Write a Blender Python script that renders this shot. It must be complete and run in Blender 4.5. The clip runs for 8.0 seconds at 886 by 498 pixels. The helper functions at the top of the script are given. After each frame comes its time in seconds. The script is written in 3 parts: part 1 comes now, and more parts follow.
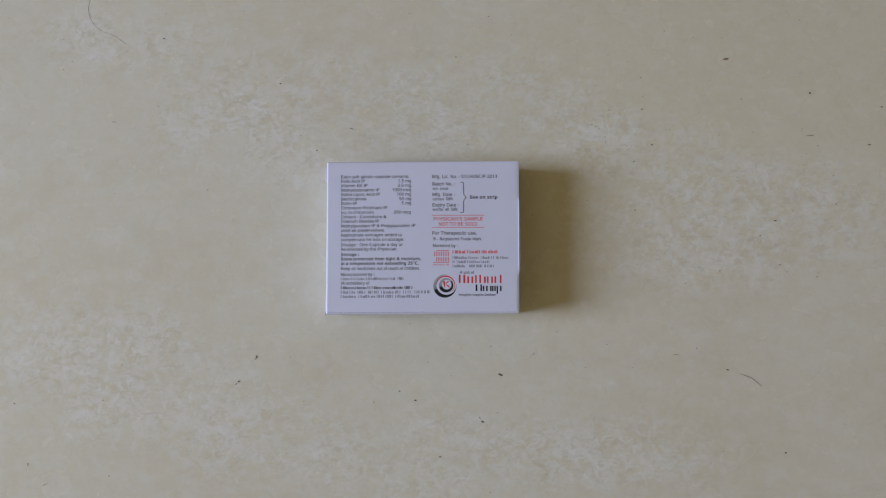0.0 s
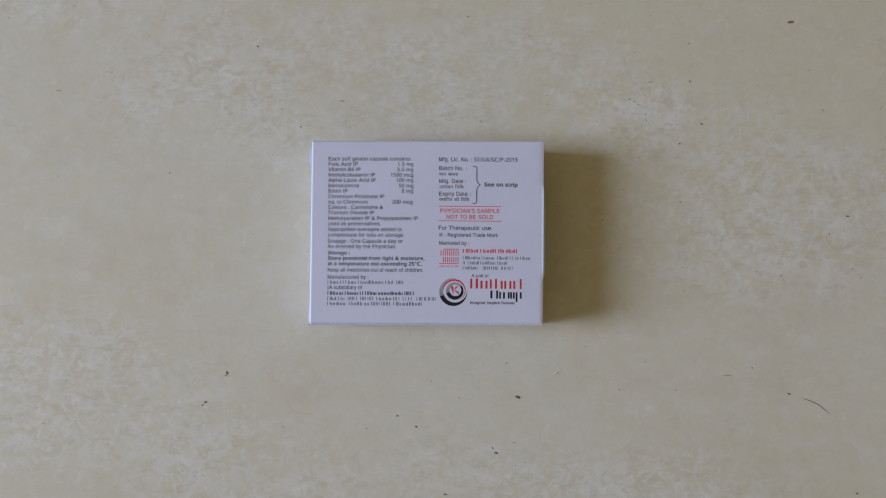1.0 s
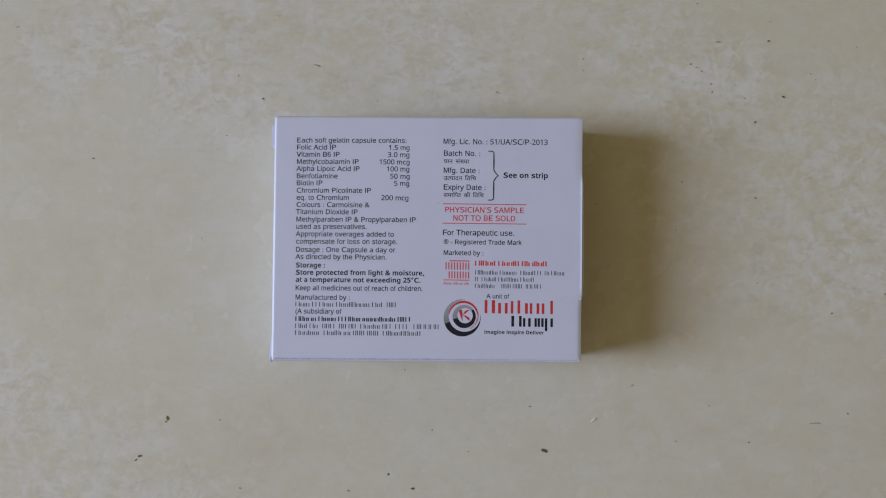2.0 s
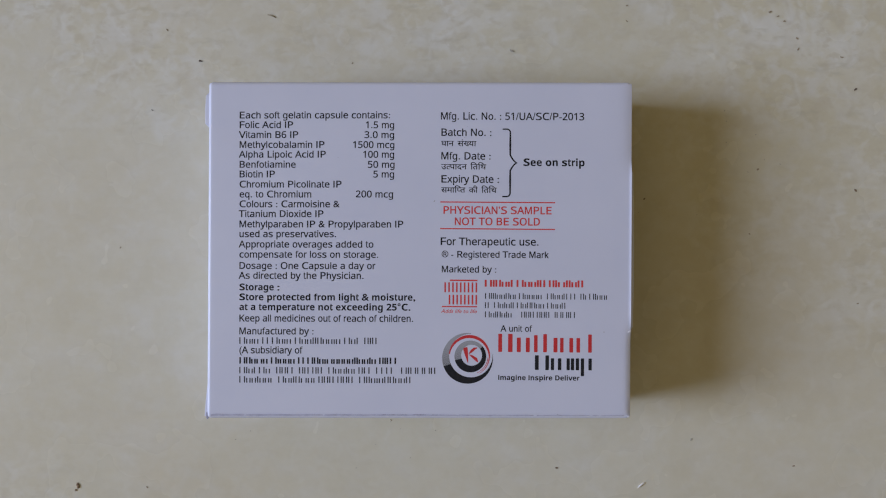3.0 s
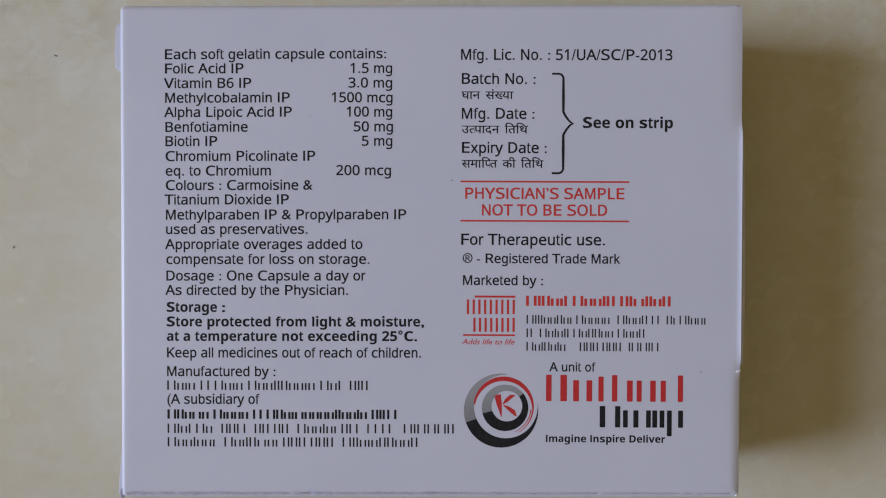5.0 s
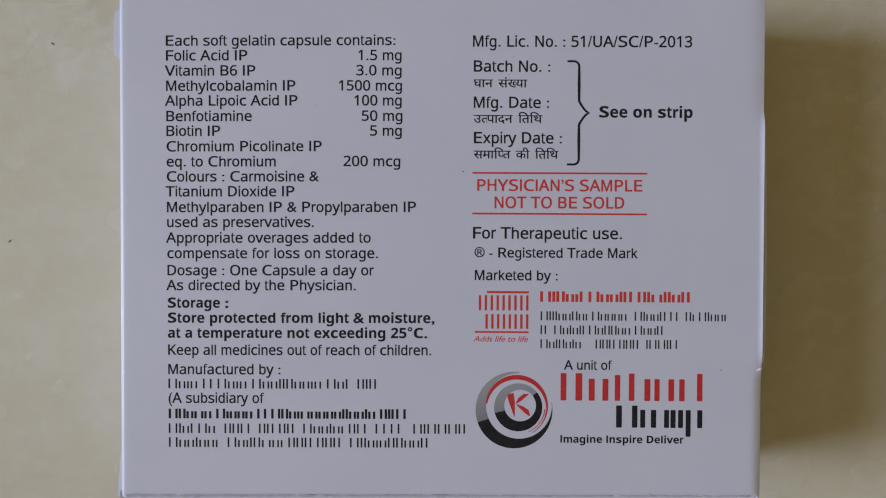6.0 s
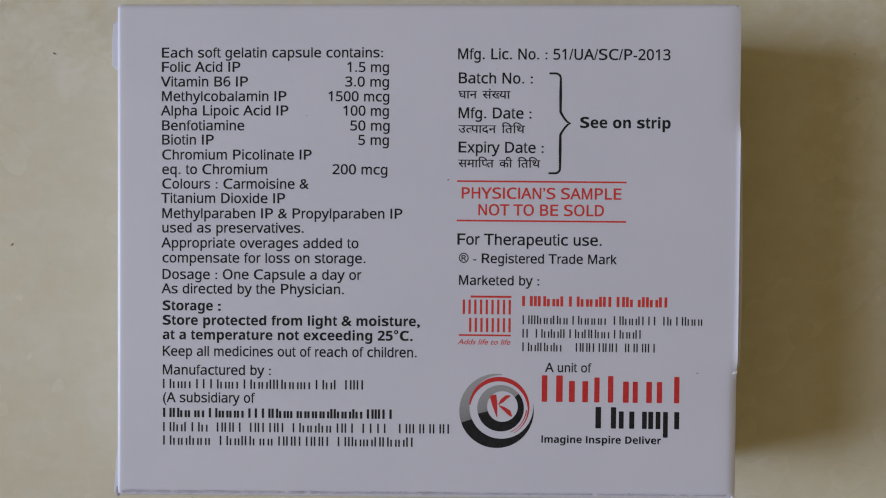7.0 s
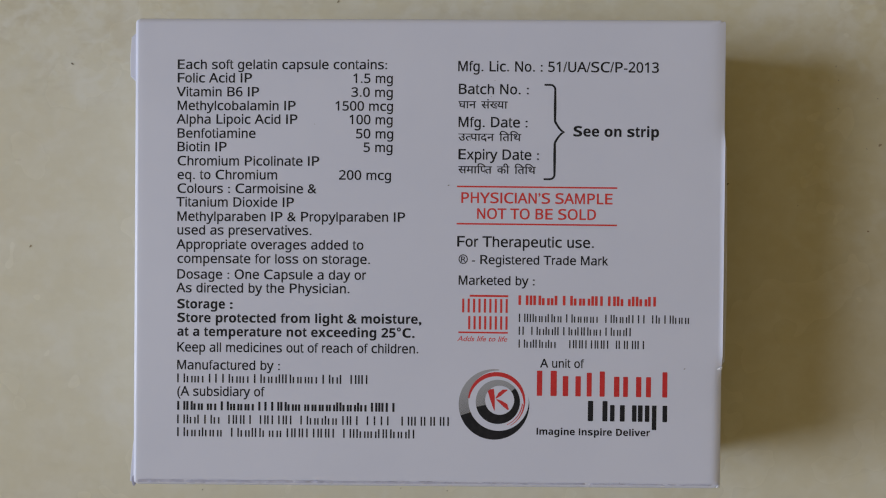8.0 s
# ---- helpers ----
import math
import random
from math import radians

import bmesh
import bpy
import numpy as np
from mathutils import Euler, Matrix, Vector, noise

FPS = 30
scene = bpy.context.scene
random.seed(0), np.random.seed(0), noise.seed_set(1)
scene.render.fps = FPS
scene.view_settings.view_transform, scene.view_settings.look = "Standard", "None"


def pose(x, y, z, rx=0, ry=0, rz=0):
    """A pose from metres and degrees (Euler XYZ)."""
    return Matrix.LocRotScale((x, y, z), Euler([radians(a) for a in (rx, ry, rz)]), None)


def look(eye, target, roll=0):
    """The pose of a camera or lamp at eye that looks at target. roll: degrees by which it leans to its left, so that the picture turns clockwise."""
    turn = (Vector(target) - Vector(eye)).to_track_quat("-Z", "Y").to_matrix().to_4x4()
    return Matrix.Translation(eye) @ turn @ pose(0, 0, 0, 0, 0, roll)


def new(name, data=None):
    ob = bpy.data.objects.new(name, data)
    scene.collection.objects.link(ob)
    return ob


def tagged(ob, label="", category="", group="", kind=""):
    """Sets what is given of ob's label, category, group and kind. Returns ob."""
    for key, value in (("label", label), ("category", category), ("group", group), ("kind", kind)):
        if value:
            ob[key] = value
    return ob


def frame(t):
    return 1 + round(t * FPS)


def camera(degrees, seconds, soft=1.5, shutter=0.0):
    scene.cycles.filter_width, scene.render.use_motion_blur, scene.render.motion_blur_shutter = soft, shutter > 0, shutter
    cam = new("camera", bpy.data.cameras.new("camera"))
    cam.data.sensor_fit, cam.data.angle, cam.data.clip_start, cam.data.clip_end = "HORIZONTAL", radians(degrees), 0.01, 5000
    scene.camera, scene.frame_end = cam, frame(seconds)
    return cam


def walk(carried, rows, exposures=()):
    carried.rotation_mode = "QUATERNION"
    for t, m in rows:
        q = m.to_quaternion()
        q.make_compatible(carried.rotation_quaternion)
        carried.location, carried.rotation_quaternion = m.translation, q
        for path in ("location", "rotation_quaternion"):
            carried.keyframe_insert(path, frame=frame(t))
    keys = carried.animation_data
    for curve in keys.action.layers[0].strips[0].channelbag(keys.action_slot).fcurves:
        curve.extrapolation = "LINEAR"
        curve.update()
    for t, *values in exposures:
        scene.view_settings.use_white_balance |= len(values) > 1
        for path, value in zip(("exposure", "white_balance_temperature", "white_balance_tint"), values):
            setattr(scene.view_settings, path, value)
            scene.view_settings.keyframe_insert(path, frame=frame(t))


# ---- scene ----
# ---- camera ----
cam = camera(64.0, 8.0, soft=1.15)
PATH = [
    (0.0, 0.01838, -0.03477, 0.37147, 4.689, 1.356, 0.056),
    (0.5, 0.01277, -0.02970, 0.33789, 3.989, 1.161, 0.367),
    (1.0, 0.01229, -0.02517, 0.31150, 3.622, 1.075, 0.577),
    (1.2, 0.01203, -0.02225, 0.29916, 3.436, 1.075, 0.641),
    (2.3, 0.00652, -0.01056, 0.22067, 2.097, 0.604, 0.705),
    (2.5, 0.00620, -0.00933, 0.20925, 1.849, 0.559, 0.604),
    (3.0, 0.00695, -0.00268, 0.18163, 1.004, 0.576, 0.419),
    (3.3, 0.00806, 0.00001, 0.16601, 0.779, 0.504, 0.405),
    (3.5, 0.00623, 0.00019, 0.16020, 0.612, 0.552, 0.395),
    (4.0, 0.00352, 0.00048, 0.14779, 0.193, 0.647, 0.418),
    (4.2, 0.00347, -0.00010, 0.14461, 0.056, 0.641, 0.399),
    (5.3, 0.00268, 0.00078, 0.12687, -0.184, 0.576, 0.241),
    (5.5, 0.00217, 0.00021, 0.12576, -0.238, 0.550, 0.249),
    (6.0, 0.00137, 0.00011, 0.12696, -0.370, 0.554, 0.314),
    (6.5, 0.00069, 0.00057, 0.12948, -0.386, 0.626, 0.423),
    (7.0, 0.00439, 0.00080, 0.13047, -0.248, 0.948, 0.535),
    (7.5, 0.00282, -0.00044, 0.13493, 0.049, 0.840, 0.610),
    (8.0, 0.00416, 0.00026, 0.13649, 0.171, 0.825, 0.653),
    ]
# the clip's white balance warms slowly while the camera is close
LOOKS = [(0.0, 0.09, 6500, 11), (2.5, 0.05, 6500, 11), (4.0, 0.0, 6730, 11), (5.5, -0.02, 6980, 9), (6.5, 0.0, 7240, 8), (7.0, 0.0, 7330, 8), (8.0, -0.01, 7400, 6)]
walk(cam, [(t, pose(x, y, z, rx, ry, rz)) for t, x, y, z, rx, ry, rz in PATH], LOOKS)

# ---- light: daylight from one window, sky outside ----
world = bpy.data.worlds.new("sky")
scene.world = world
world.use_nodes = True
sky = world.node_tree.nodes.new("ShaderNodeTexSky")
sky.sky_type, sky.sun_disc = "NISHITA", False
sky.sun_elevation, sky.sun_rotation = radians(50), radians(120)
world.node_tree.links.new(sky.outputs[0], world.node_tree.nodes["Background"].inputs[0])
world.node_tree.nodes["Background"].inputs[1].default_value = 0.08

WINDOW = dict(y0=-0.85, y1=0.45, z0=0.72, z1=2.62)      # opening in the west wall, metres
ROOM = dict(x0=-3.0, x1=2.0, y0=-2.1, y1=2.0, top=3.1)
lamp = bpy.data.lights.new("window_daylight", "AREA")
lamp.shape, lamp.size, lamp.size_y = "ELLIPSE", WINDOW["y1"] - WINDOW["y0"], WINDOW["z1"] - WINDOW["z0"]
lamp.energy, lamp.color = 150.0, (0.612, 0.702, 0.942)
lamp_ob = new("window_daylight", lamp)
mid_y, mid_z = (WINDOW["y0"] + WINDOW["y1"]) / 2, (WINDOW["z0"] + WINDOW["z1"]) / 2
lamp_ob.matrix_world = look((ROOM["x0"] - 0.05, mid_y, mid_z), (0, mid_y, mid_z))
scene.view_settings.exposure = 0.0


# ---- materials ----
class Nodes:
    """A material with its node tree, and short ways to add to it."""

    def __init__(self, name, colour=(0.5, 0.5, 0.5), rough=0.5):
        self.mat = bpy.data.materials.new(name)
        self.mat.use_nodes = True
        self.tree = self.mat.node_tree
        self.shader = self.tree.nodes["Principled BSDF"]
        self.shader.inputs["Base Color"].default_value = (*colour, 1)
        self.shader.inputs["Roughness"].default_value = rough
        self.place = self.tree.nodes.new("ShaderNodeTexCoord").outputs["Object"]

    def add(self, kind, **values):
        node = self.tree.nodes.new(kind)
        for key, value in values.items():
            node.inputs[key].default_value = value
        return node

    def join(self, a, b):
        self.tree.links.new(a, b)

    def stretched(self, scale, turn=0.0, source=None, shift=(0, 0, 0)):
        node = self.add("ShaderNodeMapping", Scale=scale, Rotation=(0, 0, radians(turn)), Location=shift)
        self.join(source or self.place, node.inputs[0])
        return node.outputs[0]

    def noise(self, scale, detail=3.0, distort=0.0, source=None, rough=0.5):
        node = self.add("ShaderNodeTexNoise", Scale=scale, Detail=detail, Distortion=distort, Roughness=rough)
        self.join(source or self.place, node.inputs["Vector"])
        return node.outputs[0]

    def span(self, value, a, b, low=0.0, high=1.0, smooth=True):
        node = self.tree.nodes.new("ShaderNodeMapRange")
        node.interpolation_type = "SMOOTHSTEP" if smooth else "LINEAR"
        for k, v in zip((1, 2, 3, 4), (a, b, low, high)):
            node.inputs[k].default_value = v
        self.join(value, node.inputs[0])
        return node.outputs[0]

    def sums(self, kind, a, b):
        node = self.tree.nodes.new("ShaderNodeMath")
        node.operation = kind
        for k, v in enumerate((a, b)):
            if isinstance(v, (int, float)):
                node.inputs[k].default_value = v
            else:
                self.join(v, node.inputs[k])
        return node.outputs[0]

    def mix(self, share, a, b):
        node = self.tree.nodes.new("ShaderNodeMix")
        node.data_type = "RGBA"
        for v, k in ((share, 0), (a, 6), (b, 7)):
            if isinstance(v, tuple):
                node.inputs[k].default_value = (*v, 1)
            elif isinstance(v, (int, float)):
                node.inputs[k].default_value = v
            else:
                self.join(v, node.inputs[k])
        return node.outputs[2]

    def colour(self, socket):
        self.join(socket, self.shader.inputs["Base Color"])

    def bump(self, height, strength, distance):
        node = self.add("ShaderNodeBump", Strength=strength, Distance=distance)
        self.join(height, node.inputs["Height"])
        self.join(node.outputs[0], self.shader.inputs["Normal"])


def make_marble():
    """Polished cream vitrified tile: soft clouds, zones of pale curled flecks with tan hollows between them."""
    n = Nodes("cream_marble_tile", rough=0.16)
    flow = n.stretched((0.75, 1.0, 1.0), 8)
    cloud = n.span(n.noise(9, 4, 0.6, flow), 0.3, 0.7)
    base = n.mix(cloud, (0.600, 0.562, 0.432), (0.625, 0.603, 0.491))
    base = n.mix(n.span(n.noise(38, 3, 0.5, n.stretched((0.45, 1.0, 1.0), -4)), 0.45, 0.72, 0, 0.38), base, (0.578, 0.528, 0.405))
    soft = n.noise(95, 2, 0.4, flow, 0.45)
    base = n.mix(n.span(soft, 0.52, 0.72, 0, 0.25), base, (0.562, 0.528, 0.41))
    base = n.mix(n.span(soft, 0.48, 0.28, 0, 0.32), base, (0.655, 0.645, 0.585))
    def zones(places):
        """1 inside any of the ovals, fading to 0 outside."""
        whole = None
        for x, y, rx, ry in places:
            node = n.add("ShaderNodeMapping", Location=(-x / rx, -y / ry, 0), Scale=(1 / rx, 1 / ry, 0))
            n.join(n.place, node.inputs[0])
            far = n.tree.nodes.new("ShaderNodeVectorMath")
            far.operation = "LENGTH"
            n.join(node.outputs[0], far.inputs[0])
            blob = n.span(far.outputs["Value"], 1.45, 0.30)
            whole = blob if whole is None else n.sums("MAXIMUM", whole, blob)
        return whole

    # yellower inside two set ovals, then the zones where the flecks are dense
    base = n.mix(n.sums("MULTIPLY", zones(YELLOWER), 0.55), base, (0.605, 0.570, 0.415))
    zone = n.sums("MULTIPLY", zones(FLECK_ZONES), n.span(n.noise(24, 3, 0.4), 0.3, 0.6, 0.35, 1.0))
    zone = n.sums("MAXIMUM", zone, 0.22)

    def within(mask, share):
        return n.sums("MULTIPLY", n.sums("MULTIPLY", zone, mask), share)

    # pale patches of four sizes, tan hollows and thin olive smears between them
    for scale, turn, lay_x, low, high, share in ((75, 15, 0.8, 0.46, 0.64, 0.34), (125, -35, 0.7, 0.48, 0.64, 0.36), (210, 60, 0.75, 0.50, 0.64, 0.36), (330, -65, 0.75, 0.51, 0.63, 0.34)):
        patch = n.span(n.noise(scale, 3, 0.0, n.stretched((lay_x, 1.0, 1.0), turn), 0.55), low, high)
        base = n.mix(within(patch, share), base, (0.705, 0.713, 0.678))
    hollow = n.span(n.noise(150, 3, 0.0, n.stretched((0.75, 1.0, 1.0), -20), 0.6), 0.53, 0.67)
    base = n.mix(within(hollow, 0.52), base, (0.525, 0.477, 0.357))
    smear = n.span(n.noise(190, 3, 0.0, n.stretched((0.4, 1.3, 1.0), 6), 0.6), 0.58, 0.70)
    base = n.mix(within(smear, 0.48), base, (0.485, 0.460, 0.365))
    # short curled strokes, each with a darker edge on one side
    for scale, turn in ((78, 30), (112, -40), (165, 75)):
        gate = n.span(n.noise(scale * 1.1, 2, 0.0, n.stretched((1.0, 1.0, 1.0), turn * 2)), 0.49, 0.62)
        for shift, tone, share in (((0.0007, 0.0008, 0), (0.525, 0.490, 0.385), 0.34), ((0, 0, 0), (0.720, 0.726, 0.692), 0.44)):
            off = n.sums("ABSOLUTE", n.sums("SUBTRACT", n.noise(scale, 1, 0.0, n.stretched((0.8, 1.0, 1.0), turn, None, shift), 0.4), 0.5), 0)
            base = n.mix(within(n.sums("MULTIPLY", n.span(off, 0.085, 0.02), gate), share), base, tone)
    grain = n.span(n.noise(300, 3, 0.0, n.stretched((0.7, 1.0, 1.0), 30), 0.6), 0.54, 0.68)
    base = n.mix(within(grain, 0.55), base, (0.540, 0.500, 0.385))
    # fine grain of the glaze
    base = n.mix(n.span(n.noise(700, 2), 0.35, 0.75, 0, 0.06), base, (0.47, 0.45, 0.37))
    n.colour(base)
    n.join(n.span(n.noise(45, 3), 0.3, 0.7, 0.17, 0.30), n.shader.inputs["Roughness"])
    n.bump(n.noise(140, 2), 0.025, 0.0003)
    return n.mat


YELLOWER = [(0.15, 0.085, 0.13, 0.075), (0.07, 0.03, 0.05, 0.03)]
FLECK_ZONES = [(-0.077, 0.069, 0.085, 0.040), (0.020, 0.070, 0.085, 0.034), (0.095, 0.050, 0.06, 0.03), (0.160, 0.012, 0.090, 0.045),
               (-0.165, -0.068, 0.085, 0.040), (0.0, -0.112, 0.085, 0.030), (0.085, -0.110, 0.08, 0.022), (-0.17, 0.11, 0.06, 0.02),
               (-0.09, -0.10, 0.05, 0.03)]


def make_card():
    n = Nodes("white_coated_card", rough=0.42)
    n.colour(n.mix(n.span(n.noise(55, 4), 0.3, 0.7), (0.613, 0.641, 0.780), (0.635, 0.662, 0.800)))
    n.bump(n.noise(300, 2), 0.05, 0.0001)
    n.shader.inputs["Coat Weight"].default_value = 0.12
    n.shader.inputs["Coat Roughness"].default_value = 0.25
    return n.mat


def make_plain(name, light, dark, rough, scale, relief=0.0):
    n = Nodes(name, rough=rough)
    n.colour(n.mix(n.span(n.noise(scale, 4), 0.3, 0.7), light, dark))
    if relief:
        n.bump(n.noise(scale * 2, 3), 0.4, relief)
    return n.mat


def make_halftone():
    """Black printed as a screen of fine dots on white card."""
    n = Nodes("halftone_print", rough=0.55)
    dots = n.add("ShaderNodeTexVoronoi", Scale=5600.0, Randomness=0.0)
    n.join(n.stretched((1.0, 1.0, 1.0), 45), dots.inputs["Vector"])
    n.colour(n.mix(n.span(dots.outputs["Distance"], 0.30, 0.52), (0.035, 0.035, 0.04), (0.33, 0.34, 0.38)))
    return n.mat


MARBLE = make_marble()
CARD = make_card()
# greys of the worn near fold: rubbed card with the crease's shade mixed in
SCUFF_AND_SHADE = make_plain("scuffed_and_shaded_card", (0.24, 0.24, 0.33), (0.38, 0.38, 0.49), 0.9, 1300)
RUBBED_AND_SHADED = make_plain("rubbed_and_shaded_fold", (0.41, 0.415, 0.545), (0.51, 0.52, 0.655), 0.85, 700)
RAW_EDGE = make_plain("cut_card_edge", (0.74, 0.75, 0.80), (0.66, 0.67, 0.73), 0.8, 900)
BLACK = make_plain("black_print", (0.011, 0.011, 0.014), (0.018, 0.018, 0.022), 0.8, 1500)
GREY = make_halftone()
BLACK.node_tree.nodes["Principled BSDF"].inputs["Specular IOR Level"].default_value = 0.25
RED = make_plain("red_print", (0.62, 0.030, 0.028), (0.66, 0.045, 0.04), 0.6, 1500)
CRIMSON = make_plain("crimson_print", (0.55, 0.022, 0.028), (0.59, 0.032, 0.036), 0.6, 1500)
CRUMB = make_plain("dark_dirt", (0.09, 0.075, 0.06), (0.18, 0.14, 0.105), 0.9, 1500)
BROWN = make_plain("brown_dirt", (0.27, 0.19, 0.11), (0.17, 0.12, 0.08), 0.9, 1200)
PALE_DIRT = make_plain("pale_dirt", (0.36, 0.30, 0.21), (0.27, 0.22, 0.15), 0.9, 1200)
DUST = make_plain("grey_dust", (0.33, 0.31, 0.26), (0.40, 0.38, 0.32), 0.95, 1500)
STRAW = make_plain("dry_straw", (0.36, 0.31, 0.20), (0.25, 0.21, 0.135), 0.7, 700)
WHITE_THREAD = make_plain("white_thread", (0.85, 0.85, 0.84), (0.78, 0.78, 0.76), 0.6, 900)
HAIR = make_plain("dark_hair", (0.045, 0.038, 0.032), (0.07, 0.06, 0.05), 0.4, 300)
# unseen walls and ceiling, toned dark and ochre to set the fill in shadows
WALL = make_plain("unseen_wall_ochre", (0.415, 0.303, 0.112), (0.385, 0.28, 0.102), 0.85, 3, 0.002)
CEILING = make_plain("unseen_ceiling_tan", (0.34, 0.27, 0.155), (0.31, 0.245, 0.14), 0.9, 3, 0.002)

MM = 0.001


# ---- mesh helpers ----
def part(name, bm, material, parent=None, label=""):
    """Links a bmesh as one mesh object under a thing or a part."""
    me = bpy.data.meshes.new(name)
    bm.to_mesh(me)
    bm.free()
    me.materials.append(material)
    ob = new(name, me)
    ob.parent = parent
    return tagged(ob, label)


def block(bm, x0, x1, y0, y1, z0, z1):
    m = Matrix.Translation(((x0 + x1) / 2, (y0 + y1) / 2, (z0 + z1) / 2)) @ Matrix.Diagonal((x1 - x0, y1 - y0, z1 - z0, 1))
    bmesh.ops.create_cube(bm, size=1, matrix=m)


# ---- the floor, and an unseen room added around it to bounce warm light ----
def build_room():
    r, w = ROOM, WINDOW
    bm = bmesh.new()
    block(bm, r["x0"] - 0.2, r["x1"] + 0.2, r["y0"] - 0.2, r["y1"] + 0.2, -0.05, 0)
    tagged(part("floor", bm, MARBLE), "polished cream marble-look floor tile with pale flecks", "floor", kind="structure")
    bm = bmesh.new()
    block(bm, r["x0"] - 0.2, r["x1"] + 0.2, r["y0"] - 0.2, r["y1"] + 0.2, r["top"], r["top"] + 0.15)
    tagged(part("ceiling", bm, CEILING), "plain white painted ceiling of the room", "ceiling", kind="structure")
    for name, box in (("wall_east", (r["x1"], r["x1"] + 0.2, r["y0"] - 0.2, r["y1"] + 0.2)),
                      ("wall_north", (r["x0"], r["x1"], r["y1"], r["y1"] + 0.2)),
                      ("wall_south", (r["x0"], r["x1"], r["y0"] - 0.2, r["y0"]))):
        bm = bmesh.new()
        block(bm, *box, 0, r["top"])
        tagged(part(name, bm, WALL), "plain cream painted wall of the room", "wall", kind="structure")
    bm = bmesh.new()
    a, b = r["x0"] - 0.2, r["x0"]
    block(bm, a, b, r["y0"] - 0.2, w["y0"], 0, r["top"])
    block(bm, a, b, w["y1"], r["y1"] + 0.2, 0, r["top"])
    block(bm, a, b, w["y0"], w["y1"], 0, w["z0"])
    block(bm, a, b, w["y0"], w["y1"], w["z1"], r["top"])
    tagged(part("wall_west", bm, WALL), "cream painted wall with an open window hole", "wall", kind="structure")


build_room()

# ---- the medicine carton ----
HIGH = 21.7 * MM
FOLD = 0.8 * MM
CORNERS = dict(tl=(-48.3, 37.9), tr=(47.8, 38.25), bl=(-47.75, -38.6), br=(47.6, -37.8))    # outline in mm


def outline(u, v):
    """The place, in metres, at shares u (0 left, 1 right) and v (0 near, 1 far) of the carton's outline."""
    c = CORNERS
    x = (1 - v) * ((1 - u) * c["bl"][0] + u * c["br"][0]) + v * ((1 - u) * c["tl"][0] + u * c["tr"][0])
    y = (1 - v) * ((1 - u) * c["bl"][1] + u * c["br"][1]) + v * ((1 - u) * c["tl"][1] + u * c["tr"][1])
    return x * MM, y * MM


def rounded(u, v, r=0.9):
    """The same with the outline's corners rounded by r mm."""
    a, b = max(0.0, 1 - min(u, 1 - u) * 95 / r), max(0.0, 1 - min(v, 1 - v) * 75 / r)
    if a > 0 and b > 0:
        pull = (1 - max(a, b) / math.hypot(a, b)) * r
        u -= math.copysign(a * pull / 95, u - 0.5)
        v -= math.copysign(b * pull / 75, v - 0.5)
    return outline(u, v)


def steps(length):
    """Shares along a side, close together at the folds."""
    near = [0, 0.03, 0.1, 0.22, 0.4, 0.6, 0.75, 0.83, 0.9, 0.97, 1.05, 1.3, 1.8, 3.0]
    inner = np.linspace(6, length - 6, round(length / 2))
    return [d / length for d in (*near, *inner, *(length - e for e in reversed(near)))]


def drop(d, r=FOLD):
    """How far a rounded fold lies below the flat at distance d from the edge."""
    if d >= r:
        return 0.0
    return r - math.sqrt(max(0.0, r * r - (r - d) ** 2))


def right_fold(v):
    """The right end's fold, as its width and depth: broad and shallow, but bent up a little where the tuck flap is cut free."""
    y = (v - 0.5) * 75
    free = min(1.0, max(0.0, (18.8 - y) / 0.6)) * min(1.0, max(0.0, (y + 18.0) / 0.6))
    wide, deep = (2.7, 0.24) if y > 0 else (1.7, 0.36)
    return (wide + (0.75 - wide) * free) * MM, (deep + (-0.17 - deep) * free) * MM


def top_height(u, v):
    dx, dy = min(u, 1 - u) * 95 * MM, min(v, 1 - v) * 75 * MM
    r_near = (1.15 if v < 0.5 else 1.05) * MM
    sag = 0.25 * MM * math.sin(math.pi * u) * math.sin(math.pi * v)
    worn = 0.06 * MM * noise.noise((u * 70, v * 60, 3.0)) if v < 0.03 else 0.0
    deep = 0.1 + 0.5 * max(0.0, noise.noise((u * 60, 0.0, 9.0)) + 0.1)
    crease = 0.5 * deep * MM * math.exp(-((dy - 0.9 * MM) / (0.22 * MM)) ** 2) if v < 0.5 else 0.0
    if v < 0.5:
        crease += 0.14 * MM * max(0.0, 1 - dy / (2.6 * MM)) ** 2
    lift = 0.0
    if u > 0.5:
        wide, low = right_fold(v)
        bend = low * max(0.0, 1 - dx / wide) ** 2
        end, lift = max(bend, 0.0), max(-bend, 0.0)
    else:                                               # the left fold is pressed to a slope that catches the light
        end = 1.15 * max(0.0, 0.50 * MM - dx) + 0.12 * MM * max(0.0, 1 - dx / (1.4 * MM)) ** 2
    return HIGH - max(end, drop(dy, r_near)) + sag * min(1, dx / (5 * MM), dy / (5 * MM)) + worn - crease + lift


